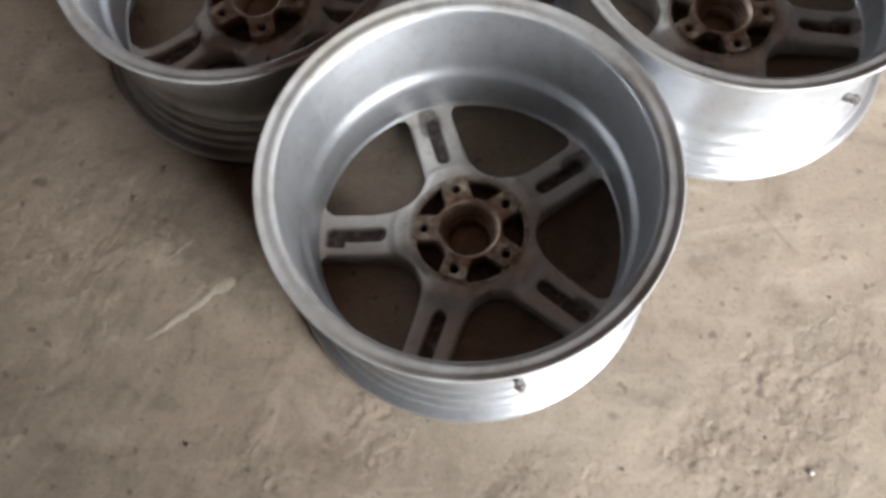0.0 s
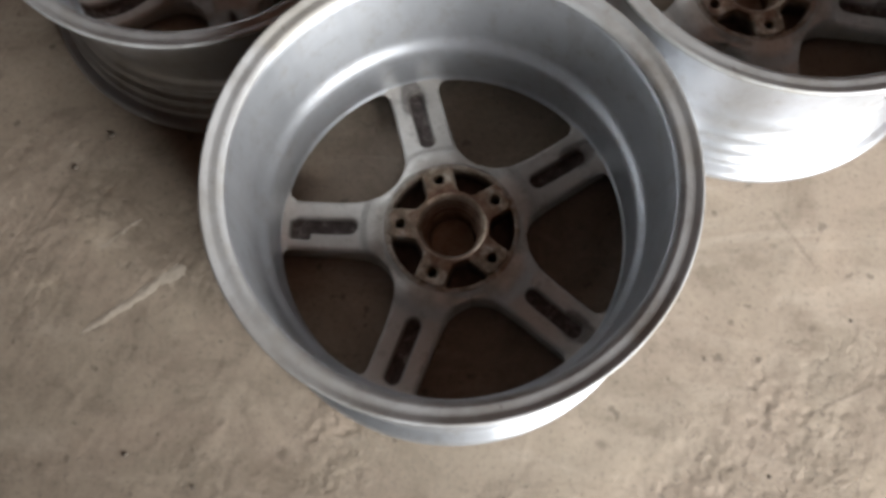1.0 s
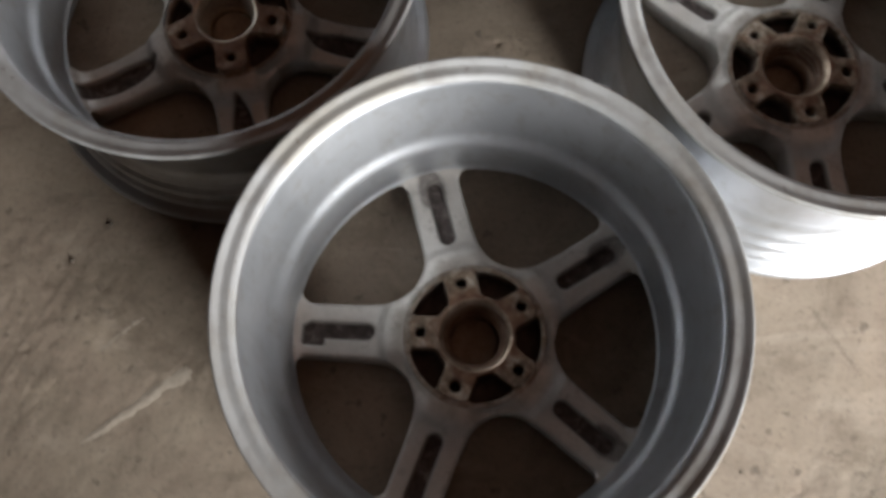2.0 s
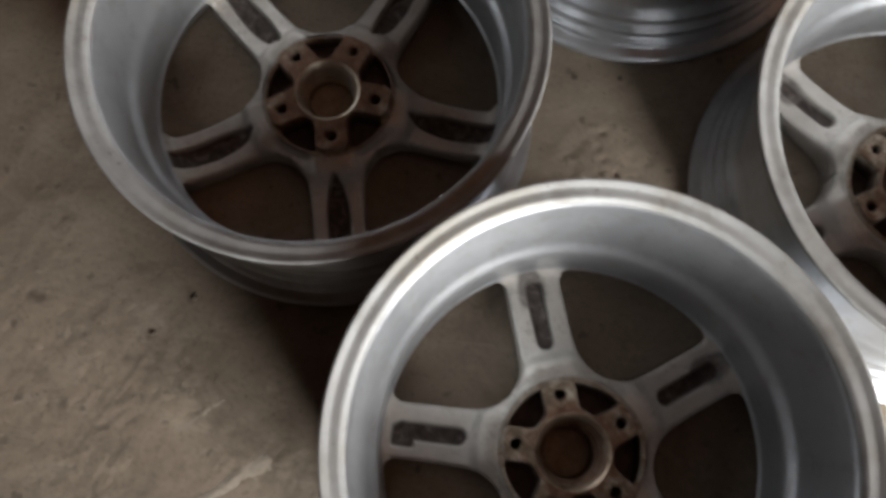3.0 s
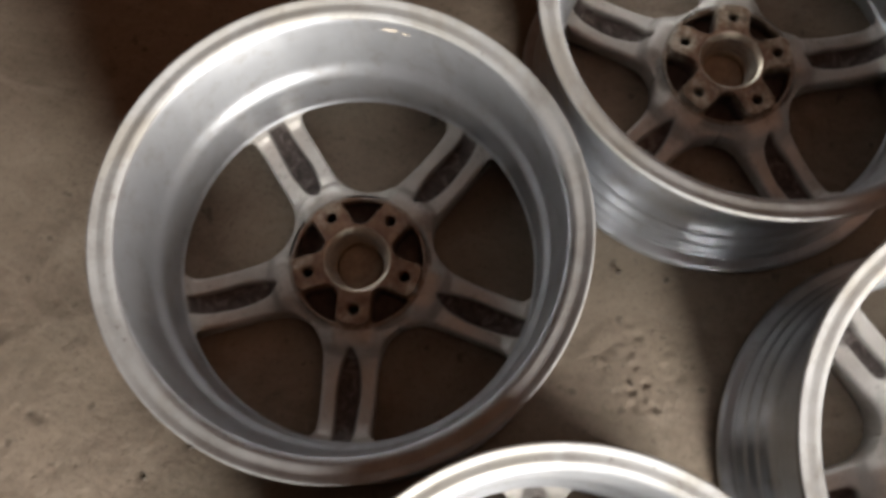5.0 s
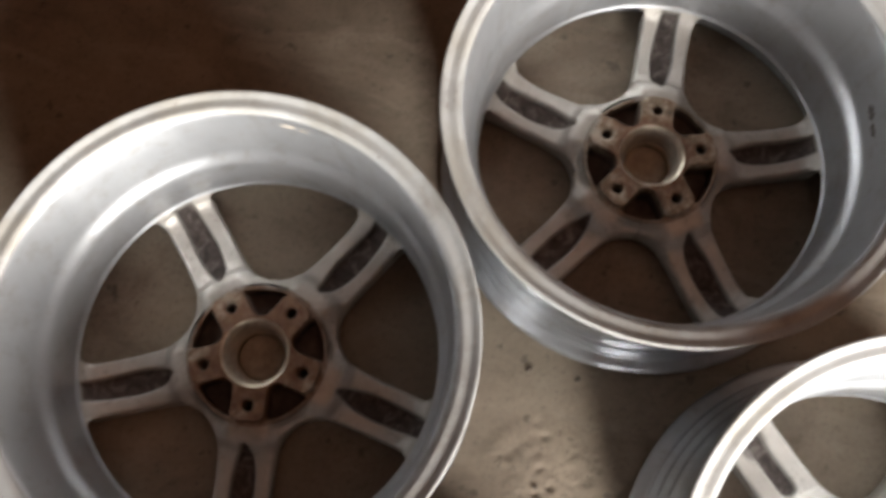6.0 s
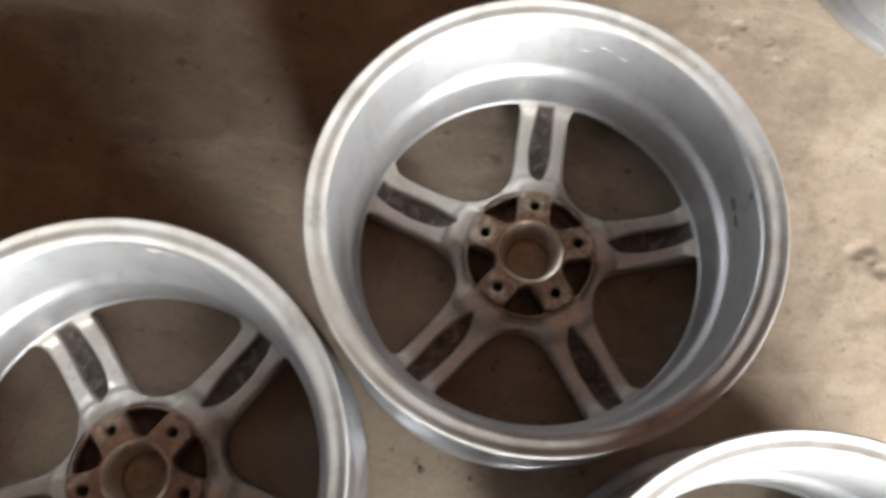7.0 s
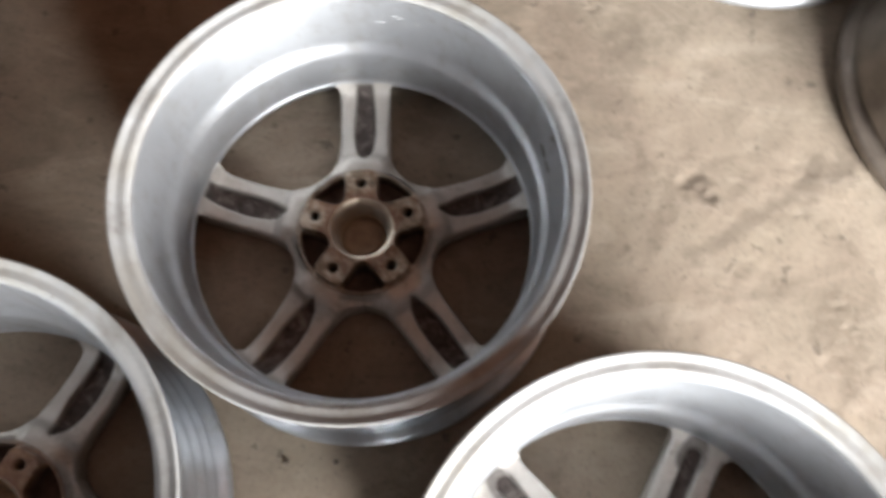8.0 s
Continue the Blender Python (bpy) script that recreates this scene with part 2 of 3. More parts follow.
def value_noise(x, y, cell, seed):
    """Smooth random heights between 0 and 1 on a lattice of that cell."""
    g = lattice(257, 257, seed)
    u, v = x / cell + 1000.0, y / cell + 1000.0
    i, j = np.floor(u).astype(int), np.floor(v).astype(int)
    a, b = u - i, v - j
    a, b = a * a * (3 - 2 * a), b * b * (3 - 2 * b)
    i0, j0, i1, j1 = i % 257, j % 257, (i + 1) % 257, (j + 1) % 257
    return (g[i0, j0] * (1 - a) * (1 - b) + g[i1, j0] * a * (1 - b) + g[i0, j1] * (1 - a) * b + g[i1, j1] * a * b)


def fbm(x, y, cell, octaves, seed):
    total, amp, norm = 0.0, 1.0, 0.0
    for o in range(octaves):
        c, s = math.cos(o * 1.1), math.sin(o * 1.1)
        total = total + amp * value_noise(c * x - s * y, s * x + c * y, cell / 2 ** o, seed + o)
        norm += amp
        amp *= 0.55
    return total / norm


def smoothstep(a, b, x):
    t = np.clip((x - a) / (b - a), 0, 1)
    return t * t * (3 - 2 * t)


# ---------------------------------------------------------------- the floor
def segment_gap(x, y, a, b):
    ax, ay, bx, by = *a, *b
    t = np.clip(((x - ax) * (bx - ax) + (y - ay) * (by - ay)) / ((bx - ax) ** 2 + (by - ay) ** 2), 0, 1)
    return np.hypot(x - ax - t * (bx - ax), y - ay - t * (by - ay)), t


# chips and hollows in the floor: place, radius, depth
HOLLOWS = [
    (0.466, 1.466, 0.012, 0.006), (0.499, 1.448, 0.008, 0.006), (0.478, 1.478, 0.012, 0.005), (0.486, 1.458, 0.007, 0.005), (0.624, 1.495, 0.020, 0.005),
    (0.283, 1.763, 0.009, 0.005), (0.263, 1.731, 0.012, 0.005), (0.339, 1.719, 0.006, 0.004), (-0.202, 0.354, 0.006, 0.004),
    (0.028, 0.972, 0.006, 0.009), (0.028, 0.943, 0.006, 0.009), (0.025, 1.009, 0.006, 0.008), (0.012, 1.022, 0.005, 0.007),
    (0.045, 0.955, 0.005, 0.008), (0.060, 0.930, 0.006, 0.008), (0.036, 0.925, 0.006, 0.008), (-0.061, 1.075, 0.003, 0.003),
    (-0.270, 0.291, 0.009, 0.005), (0.280, 0.336, 0.012, 0.005), (0.300, 0.350, 0.008, 0.005), (0.250, 0.325, 0.009, 0.005),
    (0.405, 0.300, 0.010, 0.004), (0.365, 0.420, 0.004, 0.003), (-0.640, 0.743, 0.008, 0.004), (-0.539, 0.597, 0.007, 0.004),
]


def broken_skin(x, y):
    """Where the skin of the concrete is broken up into crumbs and pits."""
    rough = 0.6 * smoothstep(0.62, 0.74, fbm(x, y, 0.16, 4, 51))
    for px, py, pr, full in ((0.36, 0.34, 0.16, 1.0), (0.07, 0.20, 0.14, 1.0), (0.032, 0.965, 0.085, 0.95), (-0.28, 0.30, 0.07, 0.7), (0.49, 0.44, 0.09, 0.75), (-0.13, 0.36, 0.08, 0.9), (-0.62, 0.72, 0.26, 0.45), (-0.60, 1.02, 0.20, 0.4)):
        rough = np.maximum(rough, full - full * smoothstep(0.5, 1.0, np.hypot(x - px, y - py) / pr + 0.7 * (fbm(x, y, 0.05, 3, 57) - 0.5)))
    return rough


def floor_height(x, y):
    z = 0.0022 * (fbm(x, y, 0.22, 4, 11) - 0.5)
    z += 0.0005 * (fbm(x, y, 0.035, 4, 31) - 0.5)
    # crumbs and pits
    rough = broken_skin(x, y)
    crumbs = fbm(x, y, 0.0105, 4, 71)
    z += rough * (0.0010 * (crumbs - 0.5) - 0.0012 * smoothstep(0.585, 0.63, crumbs))
    pits = value_noise(x, y, 0.011, 81)
    z -= (0.15 + 0.85 * rough) * 0.0022 * smoothstep(0.92, 0.985, pits)
    # thin skins of cement with broken edges
    z += 0.0004 * smoothstep(0.500, 0.516, fbm(x, y, 0.30, 6, 131)) + 0.0003 * smoothstep(0.560, 0.575, fbm(x, y, 0.12, 5, 151))
    # flakes drawn out along the strokes of the trowel
    flake = fbm(0.5 * x + 0.86 * y, 2.6 * (0.86 * x - 0.5 * y), 0.075, 5, 171)
    z += (0.0001 + 0.0005 * rough) * smoothstep(0.535, 0.555, flake) + 0.0002 * smoothstep(0.63, 0.65, flake)
    # trowel strokes
    s = fbm(0.35 * x + 0.9 * y, 6 * (0.9 * x - 0.35 * y), 0.24, 4, 91)
    z += 0.0007 * (s - 0.5)
    for a, b in (((0.397, 0.662), (0.448, 0.582)), ((0.448, 0.582), (0.455, 0.540)), ((-0.50, 0.71), (-0.56, 0.60)), ((-0.56, 0.60), (-0.585, 0.56))):
        wob = 0.012 * (value_noise(x, y, 0.02, 5) - 0.5)
        d, t = segment_gap(x + wob, y - wob, a, b)
        z -= 0.0004 * np.exp(-(d / 0.0016) ** 2)
    for hx, hy, r, depth in HOLLOWS:
        wob = 1.1 * r * (fbm(x, y, 0.010, 3, 7) - 0.5)
        d = np.hypot(x - hx, (y - hy) * 1.3) + wob
        z -= 0.28 * depth * (1 - smoothstep(0.2 * r, 1.3 * r, d))
    return z


# dark soil ground into the floor: place, radius, strength
SOIL = [
    (0.482, 1.461, 0.020, 0.75), (0.502, 1.447, 0.010, 0.8), (0.636, 1.499, 0.022, 0.6), (0.389, 1.370, 0.006, 0.5), (0.391, 1.665, 0.050, 0.35), (0.353, 1.590, 0.060, 0.30),
    (-0.497, 0.706, 0.009, 0.7), (-0.643, 0.741, 0.011, 0.6), (-0.387, 0.347, 0.005, 0.7), (-0.199, 0.352, 0.010, 0.6), (-0.554, 0.347, 0.008, 0.6), (-0.274, 0.385, 0.005, 0.6),
    (-0.518, 0.566, 0.020, 0.25), (0.432, 0.511, 0.006, 0.6), (0.368, 0.391, 0.006, 0.7), (0.338, 0.425, 0.004, 0.6), (0.389, 0.371, 0.004, 0.7), (0.503, 0.415, 0.005, 0.6),
    (0.174, 0.302, 0.005, 0.7), (0.173, 0.369, 0.008, 0.5), (-0.588, 0.618, 0.007, 0.6), (-0.722, 0.819, 0.012, 0.5), (-0.628, 0.839, 0.012, 0.45), (-0.460, 0.753, 0.006, 0.6),
]
# cracks and scuffs: start, end, half-width, strength
SCUFFS = [((0.681, 1.505), (0.476, 1.367), 0.016, 0.5), ((0.420, 0.406), (0.515, 0.454), 0.0022, 0.7), ((-0.460, 0.753), (-0.494, 0.703), 0.0025, 0.25),
          ((-0.494, 0.703), (-0.531, 0.628), 0.0025, 0.35), ((-0.531, 0.628), (-0.564, 0.562), 0.0022, 0.32), ((0.397, 0.662), (0.448, 0.582), 0.0020, 0.5), ((0.461, 0.313), (0.479, 0.366), 0.0018, 0.4)]


def floor_soil(x, y):
    frayed = fbm(x, y, 0.014, 4, 201) - 0.5
    soil = np.zeros_like(x)
    for sx, sy, r, strength in SOIL:
        d = np.hypot(x - sx, y - sy) / r + 2.2 * frayed
        soil = np.maximum(soil, strength * (1 - smoothstep(0.3, 1.25, d)))
    for a, b, w, strength in SCUFFS:
        wob = min(0.010, 2.5 * w) * (fbm(x, y, 0.03, 3, 211) - 0.5)
        d, t = segment_gap(x + wob, y - wob, a, b)
        soil = np.maximum(soil, strength * (1 - smoothstep(0.2, 1.4, d / w + 1.6 * frayed)))
    return soil


def spaced(lo, a, b, hi, fine, coarse):
    return np.concatenate([np.linspace(lo, a, coarse, endpoint=False), np.arange(a, b, fine), np.linspace(b, hi, coarse)])


probe = np.meshgrid(np.linspace(-0.95, 1.15, 260), np.linspace(0.0, 2.15, 260), indexing="ij")
FLOOR_DROP = 0.0008 + float(np.percentile(floor_height(*probe), 98.5))


def floor_z(x, y):
    return float(floor_height(np.array([x]), np.array([y]))[0]) - FLOOR_DROP


def build_floor():
    xs, ys = spaced(-7.1, -0.95, 1.15, 7.6, 0.0032, 14), spaced(-3.1, 0.0, 2.15, 10.1, 0.0032, 14)
    gx, gy = np.meshgrid(xs, ys, indexing="ij")
    gz = floor_height(gx, gy)
    gz = np.minimum(gz - FLOOR_DROP, 0.0004)
    nx, ny = len(xs), len(ys)
    me = bpy.data.meshes.new("floor")
    me.vertices.add(nx * ny)
    me.vertices.foreach_set("co", np.stack([gx, gy, gz], -1).reshape(-1).astype(np.float32))
    i, j = np.meshgrid(np.arange(nx - 1), np.arange(ny - 1), indexing="ij")
    a = (i * ny + j).reshape(-1)
    quads = np.stack([a, a + ny, a + ny + 1, a + 1], -1).reshape(-1)
    n = len(a)
    me.loops.add(4 * n)
    me.loops.foreach_set("vertex_index", quads.astype(np.int32))
    me.polygons.add(n)
    me.polygons.foreach_set("loop_start", np.arange(0, 4 * n, 4, dtype=np.int32))
    me.polygons.foreach_set("use_smooth", np.ones(n, dtype=bool))
    me.update(calc_edges=True)
    me.attributes.new("soil", "FLOAT", "POINT").data.foreach_set("value", floor_soil(gx, gy).reshape(-1).astype(np.float32))
    me.attributes.new("broken", "FLOAT", "POINT").data.foreach_set("value", broken_skin(gx, gy).reshape(-1).astype(np.float32))
    me.materials.append(CONCRETE)
    return tagged(new("floor", me), "rough worn beige concrete workshop floor with chips and trowel marks", "floor", kind="structure")


build_floor()

# ---------------------------------------------------------------- plain unseen walls that close the place, and one added for shade
X0, X1, Y1, TOP, THICK = -7.0, 7.5, 10.0, 5.2, 0.2
for nm, lo, hi in (("wall_west", (X0 - THICK, OPEN_Y - THICK, -0.05), (X0, Y1 + THICK, TOP)),
                   ("wall_east", (X1, OPEN_Y - THICK, -0.05), (X1 + THICK, Y1 + THICK, TOP)),
                   ("wall_north", (X0, Y1, -0.05), (X1, Y1 + THICK, TOP)),
                   ("wall_south_1", (X0, OPEN_Y - THICK, -0.05), (OPEN_X - OPEN_W / 2, OPEN_Y, TOP)),
                   ("wall_south_2", (OPEN_X + OPEN_W / 2, OPEN_Y - THICK, -0.05), (X1, OPEN_Y, TOP)),
                   ("wall_south_4", (OPEN_X - OPEN_W / 2, OPEN_Y - THICK, -0.05), (OPEN_X + OPEN_W / 2, OPEN_Y, SILL)),
                   # added wall stub, unseen: blocks part of the daylight to darken the west side
                   ("wall_return", (0.34, OPEN_Y, -0.05), (0.52, -0.62, TOP)),
                   ("wall_south_3", (OPEN_X - OPEN_W / 2, OPEN_Y - THICK, OPEN_H), (OPEN_X + OPEN_W / 2, OPEN_Y, TOP))):
    tagged(box(nm, lo, hi, WALL), "plain unseen dark brown wall", "wall", kind="structure")
tagged(box("ceiling", (X0 - THICK, OPEN_Y - THICK, TOP), (X1 + THICK, Y1 + THICK, TOP + 0.15), CEILING), "plain dark brown ceiling", "ceiling", kind="structure")
tagged(box("ground", (-40, -60, -0.25), (40, OPEN_Y - THICK, -0.02), WALL), "plain grey yard outside the window opening", "ground", kind="structure")


# ---------------------------------------------------------------- an alloy wheel, face down
def rim_mesh(height, step_z, window_z, window_r, ribbed=True):
    """The barrel of the wheel, turned round z: outside from the top flange down, then the face side, then the inside up."""
    h, s = height, step_z
    lip = [(0.2240, h - 0.0085), (0.2262, h - 0.0064), (0.2286, h - 0.0046), (0.2300, h - 0.0040), (0.2316, h - 0.0038), (0.2340, h - 0.0038), (0.2364, h - 0.0037), (0.2384, h - 0.0035),
           (0.2396, h - 0.0030), (0.2425, h - 0.0014), (0.2450, h - 0.0002), (0.2462, h), (0.2470, h - 0.0005), (0.2476, h - 0.0020), (0.2476, h - 0.0045), (0.2468, h - 0.0070), (0.2450, h - 0.0085)]
    outside = [(0.2405, h - 0.0095), (0.2345, h - 0.0120), (0.2310, h - 0.0165), (0.2296, h - 0.0240), (0.2284, h - 0.0400), (0.2262, 0.62 * h + 0.38 * s), (0.2222, s + 0.016), (0.2172, s - 0.006),
               (0.2140, s - 0.016), (0.2126, 0.0985), (0.2124, 0.0860), (0.2136, 0.0765), (0.2180, 0.0700), (0.2206, 0.0672), (0.2212, 0.0645), (0.2206, 0.0612), (0.2192, 0.0582), (0.2194, 0.0540),
               (0.2216, 0.0503), (0.2256, 0.0476), (0.2272, 0.0454), (0.2275, 0.0430), (0.2266, 0.0402), (0.2254, 0.0376), (0.2258, 0.0344), (0.2284, 0.0313), (0.2322, 0.0288), (0.2338, 0.0268),
               (0.2340, 0.0248), (0.2332, 0.0226), (0.2330, 0.0206), (0.2362, 0.0186), (0.2425, 0.0166), (0.2470, 0.0140), (0.2488, 0.0100),
               (0.2480, 0.0050), (0.2440, 0.0010), (0.2400, 0.0)]
    if not ribbed:
        # the older rims have a plain barrel with one groove above the face-side flange
        low = [(0.2140, s - 0.016), (0.2150, 0.0960), (0.2175, 0.0800), (0.2225, 0.0620), (0.2275, 0.0480), (0.2308, 0.0400), (0.2318, 0.0362), (0.2306, 0.0326), (0.2296, 0.0290), (0.2312, 0.0258), (0.2368, 0.0236),
               (0.2430, 0.0222), (0.2470, 0.0196), (0.2488, 0.0150), (0.2488, 0.0090)]
        outside = outside[:8] + low + outside[-3:]
    inside = [(0.2340, 0.001), (0.2275, 0.004), (0.2248, 0.009), (0.2242, 0.026), (0.2215, window_z - 0.0120), (window_r + 0.0100, window_z - 0.0085), (window_r + 0.0020, window_z - 0.0046), (window_r + 0.0002, window_z - 0.0030), (window_r - 0.0005, window_z - 0.0016),
              (window_r - 0.0004, window_z - 0.0004), (window_r + 0.0003, window_z + 0.0007), (window_r + 0.0013, window_z + 0.0020), (window_r + 0.0022, window_z + 0.0046), (window_r + 0.0026, window_z + 0.0090),
              (window_r + 0.0024, 0.5 * (window_z + s)), (0.2064, s - 0.016), (0.2069, s - 0.0095), (0.2080, s - 0.0056), (0.2106, s - 0.0008), (0.2131, s + 0.0036), (0.2147, s + 0.0076), (0.2157, s + 0.015),
              (0.2185, 0.5 * (h + s) + 0.005), (0.2216, h - 0.017), (0.2228, h - 0.0108)]
    return revolved("rim", [(0.2240, h - 0.0085), (0.2450, h - 0.0085)] + outside + inside, SILVER), revolved("flange", lip + [(0.2448, h - 0.0090), (0.2242, h - 0.0090)], LIP)


def revolved(name, ring, mat):
    """A closed outline of radius and height turned round z."""
    seg, n = 224, len(ring)
    verts, faces = [], []
    for k in range(seg):
        a = 2 * math.pi * k / seg
        verts += [(r * math.cos(a), r * math.sin(a), z) for r, z in ring]
    for k in range(seg):
        for i in range(n):
            k2, i2 = (k + 1) % seg, (i + 1) % n
            faces.append((k * n + i, k * n + i2, k2 * n + i2, k2 * n + i))
    me = mesh_of(name, verts, faces, [mat])
    me.set_sharp_from_angle(angle=radians(75))
    return me


SPOKE_EDGE = [(0.0805, 36.0), (0.0885, 36.0), (0.0891, 33.0), (0.0908, 29.5), (0.0936, 25.6), (0.0977, 22.2), (0.1038, 19.2), (0.1125, 16.9), (0.1250, 14.7),
              (0.1430, 12.6), (0.1700, 10.6), (0.1880, 9.5), (0.1960, 9.2), (0.2060, 8.9)]


def spoke_half(rs, end_r, corner):
    """Half the spoke's angle at each radius; it runs into the barrel in a round corner."""
    er, ea = zip(*SPOKE_EDGE)
    into = np.clip(rs - (end_r - corner), 0, corner)
    return np.radians(np.interp(rs, er, ea)) + (corner - np.sqrt(corner ** 2 - into ** 2)) / rs


def pill(u, v, u0, u1, w0, w1):
    """Signed distance to a round-ended slot along u with a half-width that goes from w0 to w1."""
    t = np.clip((u - u0) / (u1 - u0), 0, 1)
    return np.hypot(u - (u0 + t * (u1 - u0)), v) - (w0 + t * (w1 - w0))


def spoke_mesh(kind, end_r, end_z, mid_z, ring_z, look_of):
    """One spoke with its share of the ring round the hub, from behind: a moat, a shoulder, a flat back and a cast slot."""
    stepped = look_of == "stepped"
    rs = np.unique(np.concatenate([np.linspace(0.0805, 0.0885, 6), np.linspace(0.0885, 0.106, 19), np.linspace(0.106, 0.192, 68), np.linspace(0.192, end_r + 0.0022, 30)]))
    corner = 0.0140 if kind == "narrow" else 0.0105
    half = spoke_half(rs, end_r + 0.0004, corner)
    q = np.sin(np.linspace(-math.pi / 2, math.pi / 2, 53)) * 0.55 + np.linspace(-1, 1, 53) * 0.45
    R, Q = np.meshgrid(rs, q, indexing="ij")
    A = half[:, None] * Q
    U, V = R * np.cos(A), R * np.sin(A)
    fine = np.linspace(0.078, 0.2086, 400)
    rise = end_z - mid_z
    ends = [0.0870, 0.0940, 0.1015, 0.1110, 0.1250] if kind == "narrow" else [0.0870, 0.0925, 0.1000, 0.1090, 0.1200]
    climb = [0.1780, 0.1860, 0.1930, 0.1980, 0.2020] if kind == "narrow" else [0.1560, 0.1720, 0.1840, 0.1930, 0.2000]
    line = np.interp(fine, [0.0805, *ends, 0.1470, *climb, end_r - 0.0005, end_r + 0.0022],
                     [ring_z, ring_z - 0.0005, ring_z - 0.0015, ring_z - 0.0050, mid_z + 0.009, mid_z + 0.0045, mid_z + 0.001, mid_z, mid_z + 0.05 * rise, mid_z + 0.17 * rise,
                      mid_z + 0.36 * rise, mid_z + 0.64 * rise, end_z - 0.0006, end_z + 0.0008])
    line = np.convolve(np.pad(line, 13, mode="edge"), np.hanning(27) / np.hanning(27).sum(), "valid")
    back = np.interp(R, fine, line)
    # the shoulder follows the spoke; between the spokes the ring stays low
    across = np.abs(V) / 0.034
    back = back - (0.0065 if kind == "narrow" else 0.012) * smoothstep(0.55, 1.25, across) * smoothstep(0.0795, 0.0860, R) * (1 - smoothstep(0.094, 0.120, R))
    edge = (1 - np.abs(Q)) * half[:, None] * R
    round_off = 0.0038 * np.clip(1 - edge / 0.0050, 0, 1) ** 2
    round_off = np.where(R < 0.0885, 0, round_off) * (1 - 0.45 * smoothstep(end_r - 0.010, end_r - 0.001, R))
    # the round corners lie level with the barrel's edge
    straight = spoke_half(rs, 1.0, corner)
    web = np.clip((np.abs(A) - straight[:, None]) * R + 0.0015, 0, None)
    web = smoothstep(0.0, 0.0050, web) * smoothstep(end_r - 1.2 * corner, end_r - 0.25 * corner, R)
    back = back + web * (end_z - 0.0016 - back)
    round_off = round_off * (1 - 0.7 * web)
    if kind == "narrow":
        gap = pill(U, V, 0.1235, 0.186, 0.0100, 0.0105)
        if stepped:
            gap = np.minimum(gap, np.hypot(np.clip(np.abs(U - 0.184) - 0.0095, 0, None), np.clip(np.abs(V - 0.006) - 0.0090, 0, None)) - 0.0035)
    else:
        w = np.where(U < 0.147, 0.0143 * np.clip(1 - ((0.150 - U) / 0.0530) ** 2, 0, 1) ** 0.6, np.interp(U, [0.150, 0.175, 0.205], [0.0143, 0.0132, 0.0110]))
        gap = np.maximum(np.abs(V) - w, 0.0970 - U)
        gap = np.maximum(gap, U - 0.2040)
    depth = 0.010 * (1 - smoothstep(-0.0026, 0.0012, gap))
    if kind == "leaf":
        depth = depth * (1 - 0.35 * smoothstep(0.190, 0.203, U))
    wavy = 0.0016 * (fbm(U + (3 if stepped else 0), V, 0.012, 3, 17) - 0.5) * (depth > 0.007)
    Z = back - round_off - depth + wavy
    # caked dirt in the slot, on one kind of spoke spilt over the land round its outer end
    soil = 1 - smoothstep(-0.0022, 0.0006, gap)
    if look_of == "caked":
        patch = 0.5 * fbm(0.5 * U, V, 0.010, 3, 61) + 0.75 * (1 - smoothstep(0.006, 0.030, np.hypot(0.7 * (U - 0.186), V - 0.003)))
        soil = np.maximum(soil, 0.75 * smoothstep(0.46, 0.82, patch))
    low = np.interp(rs, [0.0805, 0.1, 0.207], [0.016, 0.014, 0.010])
    nr, nq = R.shape
    verts = [(float(U[i, j]), float(V[i, j]), float(Z[i, j])) for i in range(nr) for j in range(nq)]
    faces, slots = [], []
    for i in range(nr - 1):
        for j in range(nq - 1):
            a = i * nq + j
            faces.append((a, a + nq, a + nq + 1, a + 1))
            slots.append(0)
    # sides in three rows, undercut below the round corners, and the face underneath
    for j, flip in ((0, 1), (nq - 1, 0)):
        base = len(verts)
        for i in range(nr):
            x, y, z = verts[i * nq + j]
            a = math.copysign(straight[i], y)
            x2, y2, thin = rs[i] * math.cos(a), rs[i] * math.sin(a), 0.0030 if half[i] > straight[i] + 0.001 else 0.006
            verts += [(x, y, z - thin), (x2, y2, max(0.5 * (z + low[i]), z - 0.0085)), (x2, y2, low[i])]
        for i in range(nr - 1):
            cols = [(i * nq + j, (i + 1) * nq + j)] + [(base + 3 * i + k, base + 3 * (i + 1) + k) for k in range(3)]
            for (a, b), (c, d) in zip(cols, cols[1:]):
                faces.append((a, c, d, b) if flip else (a, b, d, c))
                slots.append(0)
        if j == 0:
            left = base
        else:
            for i in range(nr - 1):
                faces.append((left + 3 * i + 2, left + 3 * (i + 1) + 2, base + 3 * (i + 1) + 2, base + 3 * i + 2)[::-1])
                slots.append(0)
    return mesh_of("spoke", verts, faces, [SPOKE], slots, grime_and_dark=soil.reshape(-1))


